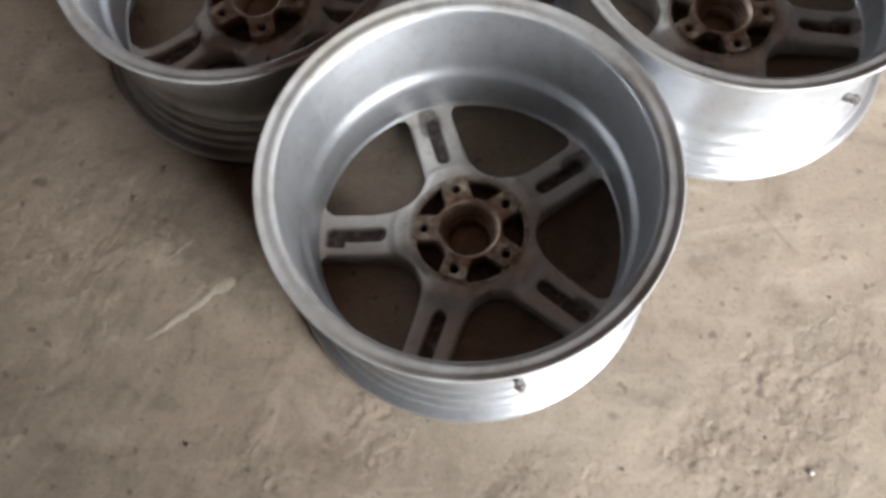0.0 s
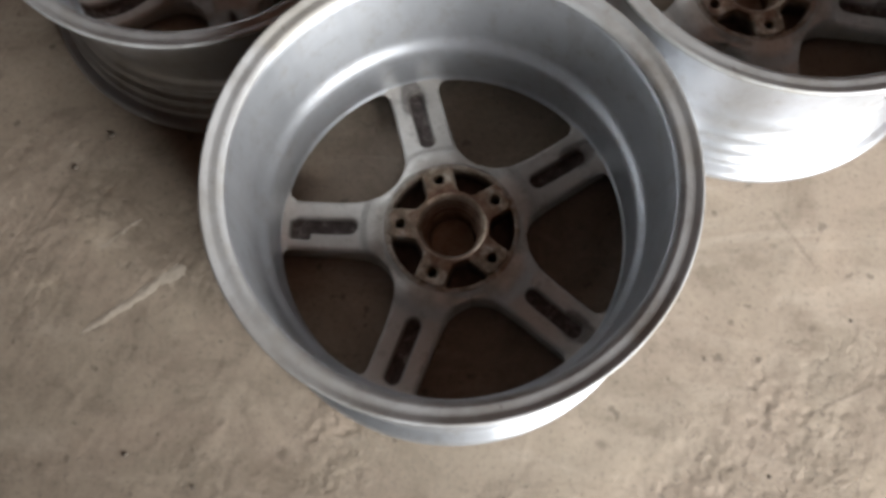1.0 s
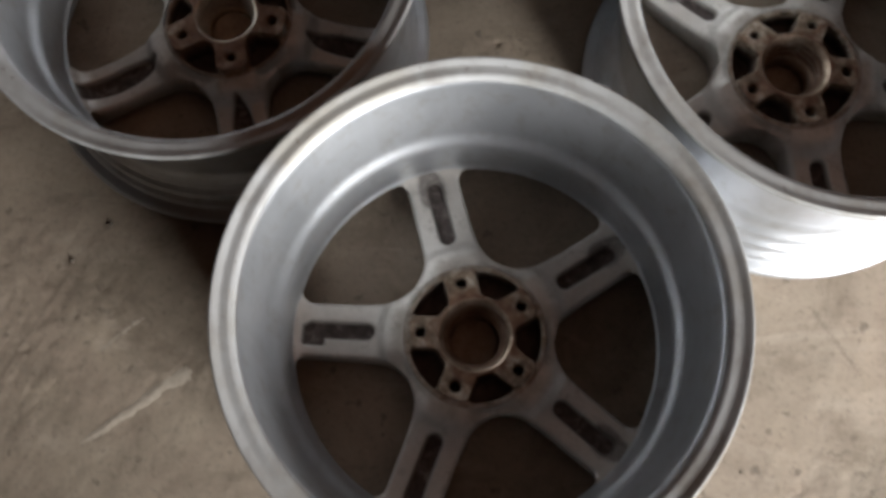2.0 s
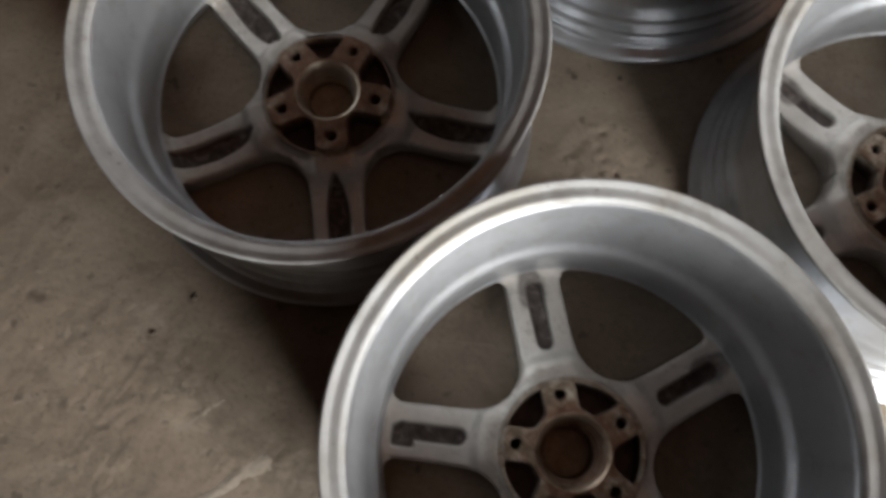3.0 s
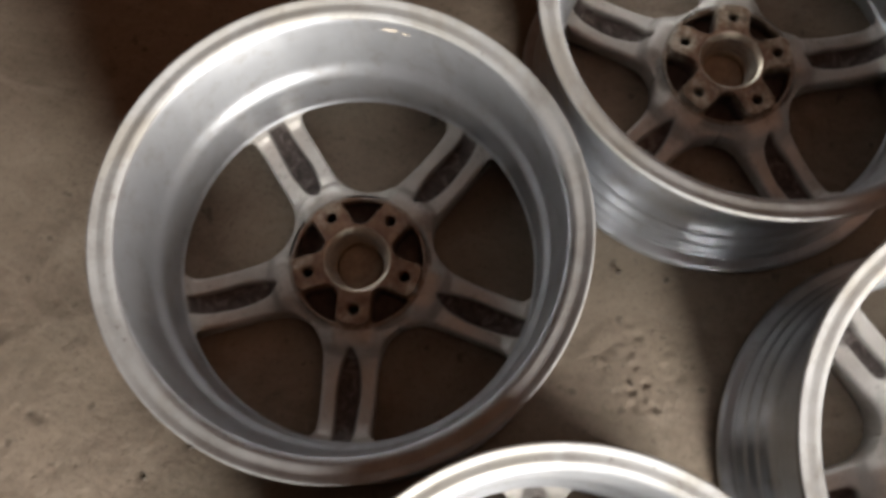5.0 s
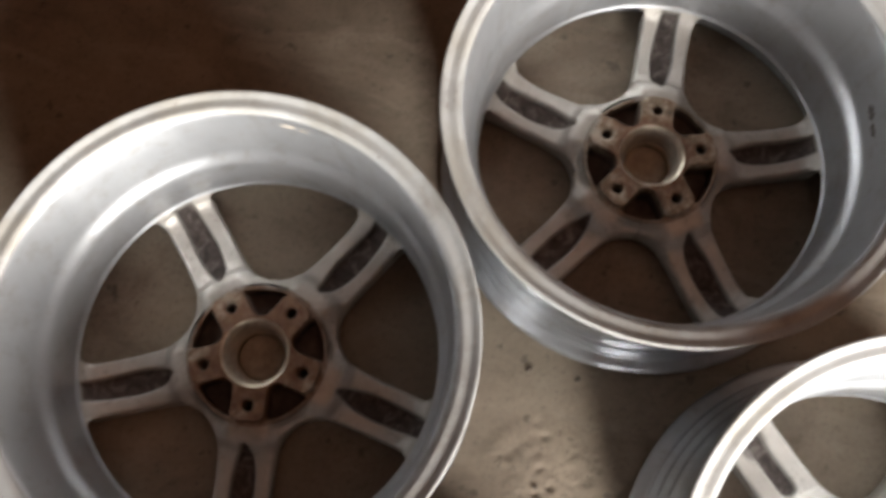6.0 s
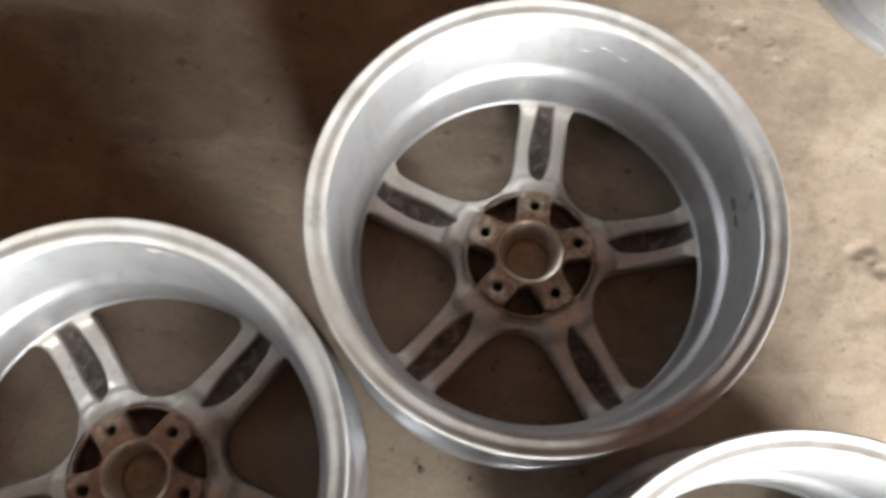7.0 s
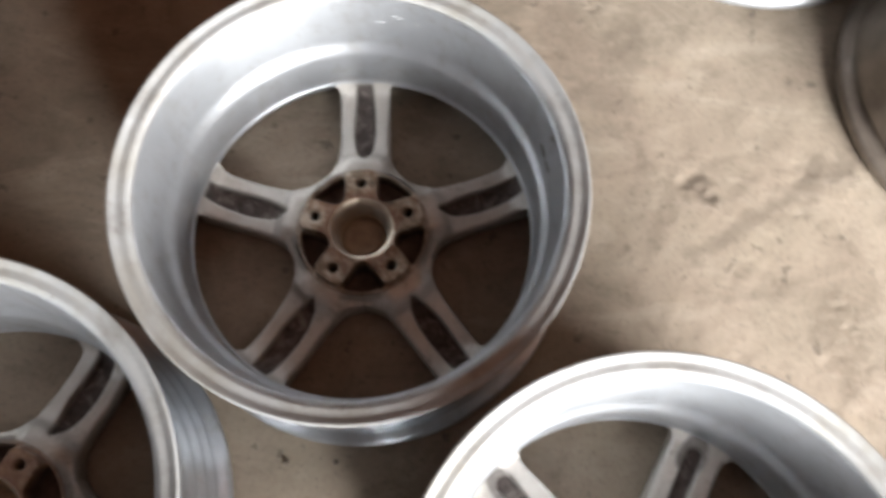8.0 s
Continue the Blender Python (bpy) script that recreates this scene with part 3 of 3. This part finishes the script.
def hub_mesh(pad_z, drop, half, reach, bolt_r, b, fall, lining):
    """The mounting pad: five lobes with bolt holes, five deep pockets between them and the top of the bore."""
    rs = np.unique(np.concatenate([[b, b + 0.0010, b + 0.0025, b + 0.0041, b + 0.0053], np.linspace(b + 0.0060, 0.0808, 64)]))
    na = 480
    an = np.linspace(0, 2 * math.pi, na, endpoint=False)
    R, A = np.meshgrid(rs, an, indexing="ij")
    local = (np.degrees(A) + 36) % 72 - 36
    u, v = R * np.cos(np.radians(local)), np.abs(R * np.sin(np.radians(local)))
    wall = half + 0.0010 * (value_noise(R * np.cos(A), R * np.sin(A), 0.02, 41) - 0.5)
    e = 0.0022
    g = e * np.log(np.exp((wall - v) / e) + np.exp((b + 0.0092 - R) / e) + np.exp((R - reach) / e))
    deep = 1 - smoothstep(-0.0014, 0.0014, g)
    # each pad ends in a round-cornered square end above the low ring
    c = 0.0125
    end = np.hypot(np.clip(u - (reach + 0.0012 - c), 0, None), np.clip(v - (wall + 0.0005 - c), 0, None)) - c
    low = smoothstep(-0.0008, 0.0010, end) * smoothstep(b + 0.011, b + 0.014, R)
    hole = np.hypot(u - bolt_r, v)
    sink = 1 - smoothstep(0.0052, 0.0066, hole)
    ring = 0.0010 * (1 - smoothstep(0.0072, 0.0100, hole))
    Z = pad_z - ring * (1 - sink)
    Z -= drop * low * (1 - deep) + 0.030 * deep + 0.034 * sink
    Z -= np.interp(R, [b, b + 0.0010, b + 0.0025, b + 0.0041, b + 0.0053], [0.0062, 0.0044, 0.0024, 0.0008, 0])
    Z += 0.0008 * (fbm(R * np.cos(A), R * np.sin(A), 0.008, 3, 23) - 0.5)
    # between the spokes a thin rim runs round the pockets and falls away outside
    Z -= fall * smoothstep(0.0772, 0.0808, R) * smoothstep(0.55, 1.15, v / 0.034) + 0.0006 * smoothstep(0.0800, 0.0808, R)
    nr = len(rs)
    verts = [(float(R[i, k] * math.cos(A[i, k])), float(R[i, k] * math.sin(A[i, k])), float(Z[i, k])) for i in range(nr) for k in range(na)]
    faces, slots = [], []
    for i in range(nr - 1):
        for k in range(na):
            k2 = (k + 1) % na
            faces.append((i * na + k, (i + 1) * na + k, (i + 1) * na + k2, i * na + k2))
            slots.append(1 if rs[i] < b + 0.0051 else 0)
    # outer skirt down to the face
    base = len(verts)
    verts += [(0.0808 * math.cos(a), 0.0808 * math.sin(a), 0.014) for a in an]
    for k in range(na):
        k2 = (k + 1) % na
        faces.append(((nr - 1) * na + k, base + k, base + k2, (nr - 1) * na + k2))
        slots.append(0)
    return mesh_of("hub", verts, faces, [RUST, lining], slots, grime_and_dark=np.maximum(smoothstep(0.15, 0.6, deep), smoothstep(0.2, 0.6, sink)).reshape(-1))


def turned_mesh(name, profile, seg, mats, slot=None):
    n = len(profile)
    verts, faces, slots = [], [], []
    for k in range(seg):
        a = 2 * math.pi * k / seg
        verts += [(r * math.cos(a), r * math.sin(a), z) for r, z in profile]
    for k in range(seg):
        for i in range(n - 1):
            k2 = (k + 1) % seg
            faces.append((k * n + i, k2 * n + i, k2 * n + i + 1, k * n + i + 1))
            slots.append(slot[i] if slot else 0)
    return mesh_of(name, verts, faces, mats, slots)


def bore_mesh(pad_z, cap_z, b, taper, lining, dust):
    """The grooved bore, from its chamfer down to the centre cap; taper: how much narrower it is at the bottom."""
    t, k = pad_z - 0.006, taper
    prof = [(b + 0.0002, t), (b - 0.0006, t - 0.0012), (b - 0.0006, t - 0.0030), (b + 0.0020, t - 0.0040), (b + 0.0020, t - 0.0074), (b - 0.28 * k, t - 0.0084), (b - 0.31 * k, t - 0.0102),
            (b + 0.0008, t - 0.0112), (b + 0.0006, t - 0.0146), (b - 0.56 * k, t - 0.0156), (b - 0.60 * k, t - 0.0174), (b - 0.20 * k, t - 0.0184), (b - 0.24 * k, t - 0.0218),
            (b - 0.90 * k, t - 0.0228), (b - k, cap_z - 0.006)]
    slots = [0, 0, 1, 1, 2, 0, 1, 1, 2, 0, 1, 1, 2, 0]
    return turned_mesh("bore", prof[::-1], 96, [lining, RUST, dust], slots[::-1])


def cap_mesh(cap_z, r, mat):
    """The back of the cap: a dusty disc with a soft edge, a moat round it and a skirt."""
    prof = [(0.0005, cap_z + 0.0006), (0.6 * r, cap_z + 0.0008), (r - 0.0035, cap_z + 0.0004), (r - 0.0022, cap_z - 0.0006), (r - 0.0018, cap_z - 0.0050), (r - 0.0004, cap_z - 0.0055), (r + 0.0003, cap_z - 0.0050)]
    return turned_mesh("centre_cap", prof[::-1], 72, [mat])


def valve_mesh(name, rows):
    bm = bmesh.new()
    for r0, r1, z0, z1, n in rows:
        bmesh.ops.create_cone(bm, cap_ends=True, segments=n, radius1=r0, radius2=r1, depth=z1 - z0, matrix=Matrix.Translation((0, 0, (z0 + z1) / 2)))
    bmesh.ops.bevel(bm, geom=[e for e in bm.edges if e.calc_face_angle(0) > 1.0], offset=0.0005, segments=2, affect="EDGES")
    me = bpy.data.meshes.new(name)
    bm.to_mesh(me)
    bm.free()
    me.materials.append(STEEL)
    return me


VALVE = valve_mesh("valve_stem", ((0.0068, 0.0062, -0.0090, 0.0038, 20), (0.0056, 0.0048, 0.0098, 0.0130, 18), (0.0024, 0.0022, 0.0129, 0.0142, 10)))
NUT = valve_mesh("nut", ((0.0080, 0.0080, 0.0035, 0.0100, 6),))


def alloy_wheel(height, step_z, window_z, window_r, mid_z, lag, pad_z, cap_z, kind, label):
    wheel = tagged(new("alloy_wheel"), label, "car wheel", "alloy wheels on the floor")
    barrel, edge = rim_mesh(height, step_z, window_z, window_r)
    rim = part("rim", barrel, wheel, "silver painted barrel")
    part("flange", edge, rim, "pale scuffed flange with tan stains")
    bore_r = 0.0362 if kind == "narrow" else 0.0330
    cap_r = 0.0285 if kind == "narrow" else 0.0272
    drop = 0.0050 if kind == "narrow" else 0.0120
    kinds = ("caked", "stepped", "plain", "caked", "caked") if kind == "narrow" else ("plain",) * 5
    shapes = {k: spoke_mesh(kind, window_r, window_z + 0.0012, mid_z, pad_z - drop, k) for k in dict.fromkeys(kinds)}
    for k in range(5):
        s = part("spoke", shapes[kinds[k]], wheel, "dull silver spoke with a grimy cast slot")
        s.matrix_local = pose(0, 0, 0, 0, 0, 72 * k - lag)
    hub = part("hub", hub_mesh(pad_z, drop, *((0.0188, 0.0735, 0.0612, bore_r, 0.0012, RUSTY_BORE) if kind == "narrow" else (0.0200, 0.0740, 0.0585, bore_r, 0.0065, BORE))), wheel, "rusty mounting pad with five bolt holes")
    part("bore", bore_mesh(pad_z, cap_z, bore_r, bore_r - cap_r, *((RUSTY_BORE, RUST) if kind == "narrow" else (BORE, CAP))), hub)
    part("centre_cap", cap_mesh(cap_z, cap_r, DARK_CAP if kind == "narrow" else CAP), hub, "dusty brown back of the centre cap")
    v = part("valve_stem", VALVE, wheel, "small steel valve stem")
    v.matrix_local = pose(0, 0, 0, 0, 0, 179 if kind == "narrow" else 0) @ pose(0.2215, 0, 0.087, 0, 60, 0)
    part("nut", NUT, v, "hexagonal steel nut")
    return wheel


wide = alloy_wheel(0.2440, 0.122, 0.0445, 0.2055, 0.040, 0.0, 0.0695, 0.016, "narrow",
                   "silver five-spoke alloy wheel with narrow slots, face down on concrete")
slim = alloy_wheel(0.2215, 0.126, 0.0545, 0.2040, 0.033, 1.1, 0.0735, 0.036, "leaf",
                   "silver five-spoke alloy wheel with leaf-shaped slots, face down on concrete")
places = [(wide, -0.0043, 0.6111, 105.35), (slim, -0.3141, 1.0034, 137.03), (wide, 0.3789, 0.9433, 137.42), (slim, 0.0578, 1.3512, 95.70),
          (wide, 0.580, 1.980, 120.0), (slim, 0.920, 1.622, 60.0)]
copies = [copy_thing(source, pose(x, y, 0, 0, 0, turn)) for source, x, y, turn in places[2:]]
for child in copies[0].children:
    if child.name.startswith("valve_stem"):
        child.matrix_basis = pose(0, 0, 0, 0, 0, 173) @ pose(0.2215, 0, 0.087, 0, 60, 0)
# the last wheel has a mottled dark brown barrel and flange
tagged(copies[3], "five-spoke alloy wheel with a dark brown barrel lying face down on concrete")
for child in copies[3].children:
    if child.name.startswith("rim"):
        for ob in (child, *child.children):
            for slot in ob.material_slots:
                slot.link = "OBJECT"
                slot.material = DARK_BROWN
        tagged(child, "dark brown barrel")
        for ob in child.children:
            tagged(ob, "dark brown flange")
# one hub is rusted more than the rest
for child in slim.children:
    if child.name.startswith("hub"):
        tagged(child, "heavily rusted mounting pad with five bolt holes")
        child.material_slots[0].link = "OBJECT"
        child.material_slots[0].material = HEAVY_RUST
# the two wheels furthest off have plain barrels
for wheel, shape in ((copies[2], (0.2440, 0.122, 0.0445, 0.2055)), (copies[3], (0.2215, 0.126, 0.0545, 0.2040))):
    for child in wheel.children:
        if child.name.startswith("rim"):
            worn = [slot.material for slot in child.material_slots]
            child.data = rim_mesh(*shape, ribbed=False)[0]
            for slot, mat in zip(child.material_slots, worn):
                slot.link = "OBJECT"
                slot.material = mat
for source, x, y, turn in places[:2]:
    source.matrix_basis = pose(x, y, 0, 0, 0, turn)


# ---------------------------------------------------------------- scratches and stains inside the barrels
SCRATCH = crumb_mat("bare_scratch", (0.46, 0.47, 0.48), (0.58, 0.585, 0.59))
SMUDGE = crumb_mat("rubber_smudge", (0.17, 0.16, 0.155), (0.30, 0.285, 0.275))
TAN = crumb_mat("tan_stain", (0.34, 0.295, 0.24), (0.46, 0.41, 0.35))


def barrel_mark(name, rim, start, end, z, tall, mat, seed, label):
    """A thin ragged film on the upper inside of a slim barrel, from one angle to another at that height."""
    n, m = 18, 5
    verts, faces = [], []
    for i in range(n):
        t = i / (n - 1)
        a = radians(start + (end - start) * t)
        half = 0.5 * tall * math.sin(math.pi * min(max(t, 0.03), 0.97)) ** 0.5 * (1 + 0.7 * noise.noise(Vector((t * 6, seed, 1.7))))
        mid = z + 0.3 * tall * noise.noise(Vector((t * 4, seed, 6.1)))
        for j in range(m):
            h = mid + half * (2 * j / (m - 1) - 1)
            r = float(np.interp(h, [0.145, 0.17875, 0.2045], [0.2157, 0.2185, 0.2216])) - 0.0004
            verts.append((r * math.cos(a), r * math.sin(a), h))
    for i in range(n - 1):
        for j in range(m - 1):
            k = i * m + j
            faces.append((k, k + m, k + m + 1, k + 1))
    mark = part(name, mesh_of(name, verts, faces, [mat]), rim, label)
    return mark


def rim_of(wheel):
    return next(ob for ob in wheel.children if ob.name.startswith("rim"))


for start, end, z, tall, seed in ((89.0, 85.5, 0.1735, 0.0010, 1), (83.5, 80.0, 0.1860, 0.0009, 2), (77.0, 73.8, 0.1800, 0.0010, 3)):
    barrel_mark("scratch", rim_of(copies[1]), start - 95.70, end - 95.70, z, tall, SCRATCH, seed, "short bare scratch")
for start, end, z, tall, seed in ((22.5, 17.8, 0.1590, 0.0105, 4), (17.2, 13.0, 0.1560, 0.0090, 5), (19.6, 17.6, 0.1985, 0.0080, 6)):
    barrel_mark("smudge", rim_of(copies[1]), start - 95.70, end - 95.70, z, tall, SMUDGE, seed, "dark rubber smudge")
for start, end, z, tall, seed in ((95.0, 90.4, 0.2020, 0.0045, 7), (89.6, 87.0, 0.2000, 0.0030, 8)):
    barrel_mark("stain", rim_of(slim), start - 137.03, end - 137.03, z, tall, TAN, seed, "tan stain")


# ---------------------------------------------------------------- crumbs on the floor
def crumb_mesh(name, seed, mat):
    rng = random.Random(seed)
    bm = bmesh.new()
    bmesh.ops.create_icosphere(bm, subdivisions=2, radius=1.0)
    for v in bm.verts:
        n = noise.noise(v.co * 1.3 + Vector((seed * 7.1, 0, 0)))
        v.co *= 1 + 0.45 * n + rng.uniform(-0.06, 0.06)
        v.co.z *= 0.6
    me = bpy.data.meshes.new(name)
    bm.to_mesh(me)
    bm.free()
    me.materials.append(mat)
    return me


CRUMBS = [(-0.455, 0.755, 5.0), (-0.497, 0.708, 4.0), (-0.013, 1.080, 4.5), (0.045, 1.084, 4.0), (0.028, 0.950, 3.0), (0.365, 0.335, 3.0), (-0.384, 0.346, 4.0),
          (0.180, 0.300, 3.0), (0.480, 0.520, 3.0), (-0.300, 0.310, 3.0), (0.300, 0.470, 2.5)]
for i, (x, y, mm) in enumerate(CRUMBS):
    c = tagged(new("crumb", crumb_mesh("crumb", i, DARK_CRUMB)), "small dark crumb of dirt on the concrete floor", "crumb", "dirt crumbs")
    c.matrix_world = pose(x, y, floor_z(x, y) + 0.0002 * mm, 0, 0, 40 * i) @ Matrix.Scale(0.75 * mm / 1000, 4)
chip = tagged(new("paint_chip", crumb_mesh("paint_chip", 40, PALE_CRUMB)), "small white chip lying on the concrete floor", "chip")
chip.matrix_world = pose(0.415, 0.290, floor_z(0.415, 0.290) + 0.0008, 0, 0, 20) @ Matrix.Scale(0.0030, 4)


# fine grit strewn over the concrete
def grit():
    rng = random.Random(77)
    corners = [(1, 0, 0), (-1, 0, 0), (0, 1, 0), (0, -1, 0), (0, 0, 1), (0, 0, -1)]
    tris = [(0, 2, 4), (2, 1, 4), (1, 3, 4), (3, 0, 4), (2, 0, 5), (1, 2, 5), (3, 1, 5), (0, 3, 5)]
    verts, faces = [], []
    for _ in range(420):
        x, y = rng.uniform(-0.85, 1.05), rng.uniform(0.05, 2.0)
        size = 0.0005 + 0.0011 * rng.random() ** 3
        z, base = floor_z(x, y), len(verts)
        verts += [(x + size * a * rng.uniform(0.6, 1.3), y + size * b * rng.uniform(0.6, 1.3), z + 0.6 * size * c) for a, b, c in corners]
        faces += [tuple(base + k for k in t) for t in tris]
    return tagged(new("grit", mesh_of("grit", verts, faces, [DARK_CRUMB], smooth=False)), "fine dark grit strewn over the concrete floor", "grit", kind="stuff")


grit()


# ---------------------------------------------------------------- pale smears of cement on the floor
SMEAR = crumb_mat("pale_cement", (0.265, 0.228, 0.182), (0.34, 0.297, 0.242))


def smear(a, b, w0, w1, rise, seed):
    """A low tapered ridge of set cement from a to b."""
    n, m = 40, 9
    a, b = Vector((*a, 0)), Vector((*b, 0))
    along, side = b - a, Vector((-(b - a).y, (b - a).x, 0)).normalized()
    verts, faces = [], []
    for i in range(n):
        t = i / (n - 1)
        taper = min(1.0, t / 0.06, (1 - t) / 0.25) ** 0.6
        wob = 0.0022 * (noise.noise(Vector((t * 5, seed, 0))))
        w = (w0 + (w1 - w0) * t) * taper * (1 + 0.5 * noise.noise(Vector((t * 14, seed, 3)))) + 0.0002
        for j in range(m):
            q = 2 * j / (m - 1) - 1
            p = a + along * t + side * (q * w + wob)
            bump = 0.35 * noise.noise(Vector((p.x * 160, p.y * 160, seed)))
            verts.append((p.x, p.y, floor_z(p.x, p.y) - 0.0004 + rise * taper * (1 - q * q) ** 1.5 * (1 + bump)))
    for i in range(n - 1):
        for j in range(m - 1):
            k = i * m + j
            faces.append((k, k + m, k + m + 1, k + 1))
    base = len(verts)
    verts += [(x, y, z - 0.003) for x, y, z in verts]
    for i in range(n - 1):
        faces.append((i * m, base + i * m, base + (i + 1) * m, (i + 1) * m))
        k = i * m + m - 1
        faces.append((k, k + m, base + k + m, base + k))
    ob = new("cement_smear", mesh_of("cement_smear", verts, faces, [SMEAR]))
    return tagged(ob, "pale raised smear of cement dried on the floor", "cement smear", "cement smears")


smear((-0.336, 0.579), (-0.470, 0.480), 0.0120, 0.0055, 0.0010, 1.0)
smear((-0.398, 0.642), (-0.462, 0.586), 0.0052, 0.0042, 0.0005, 5.0)
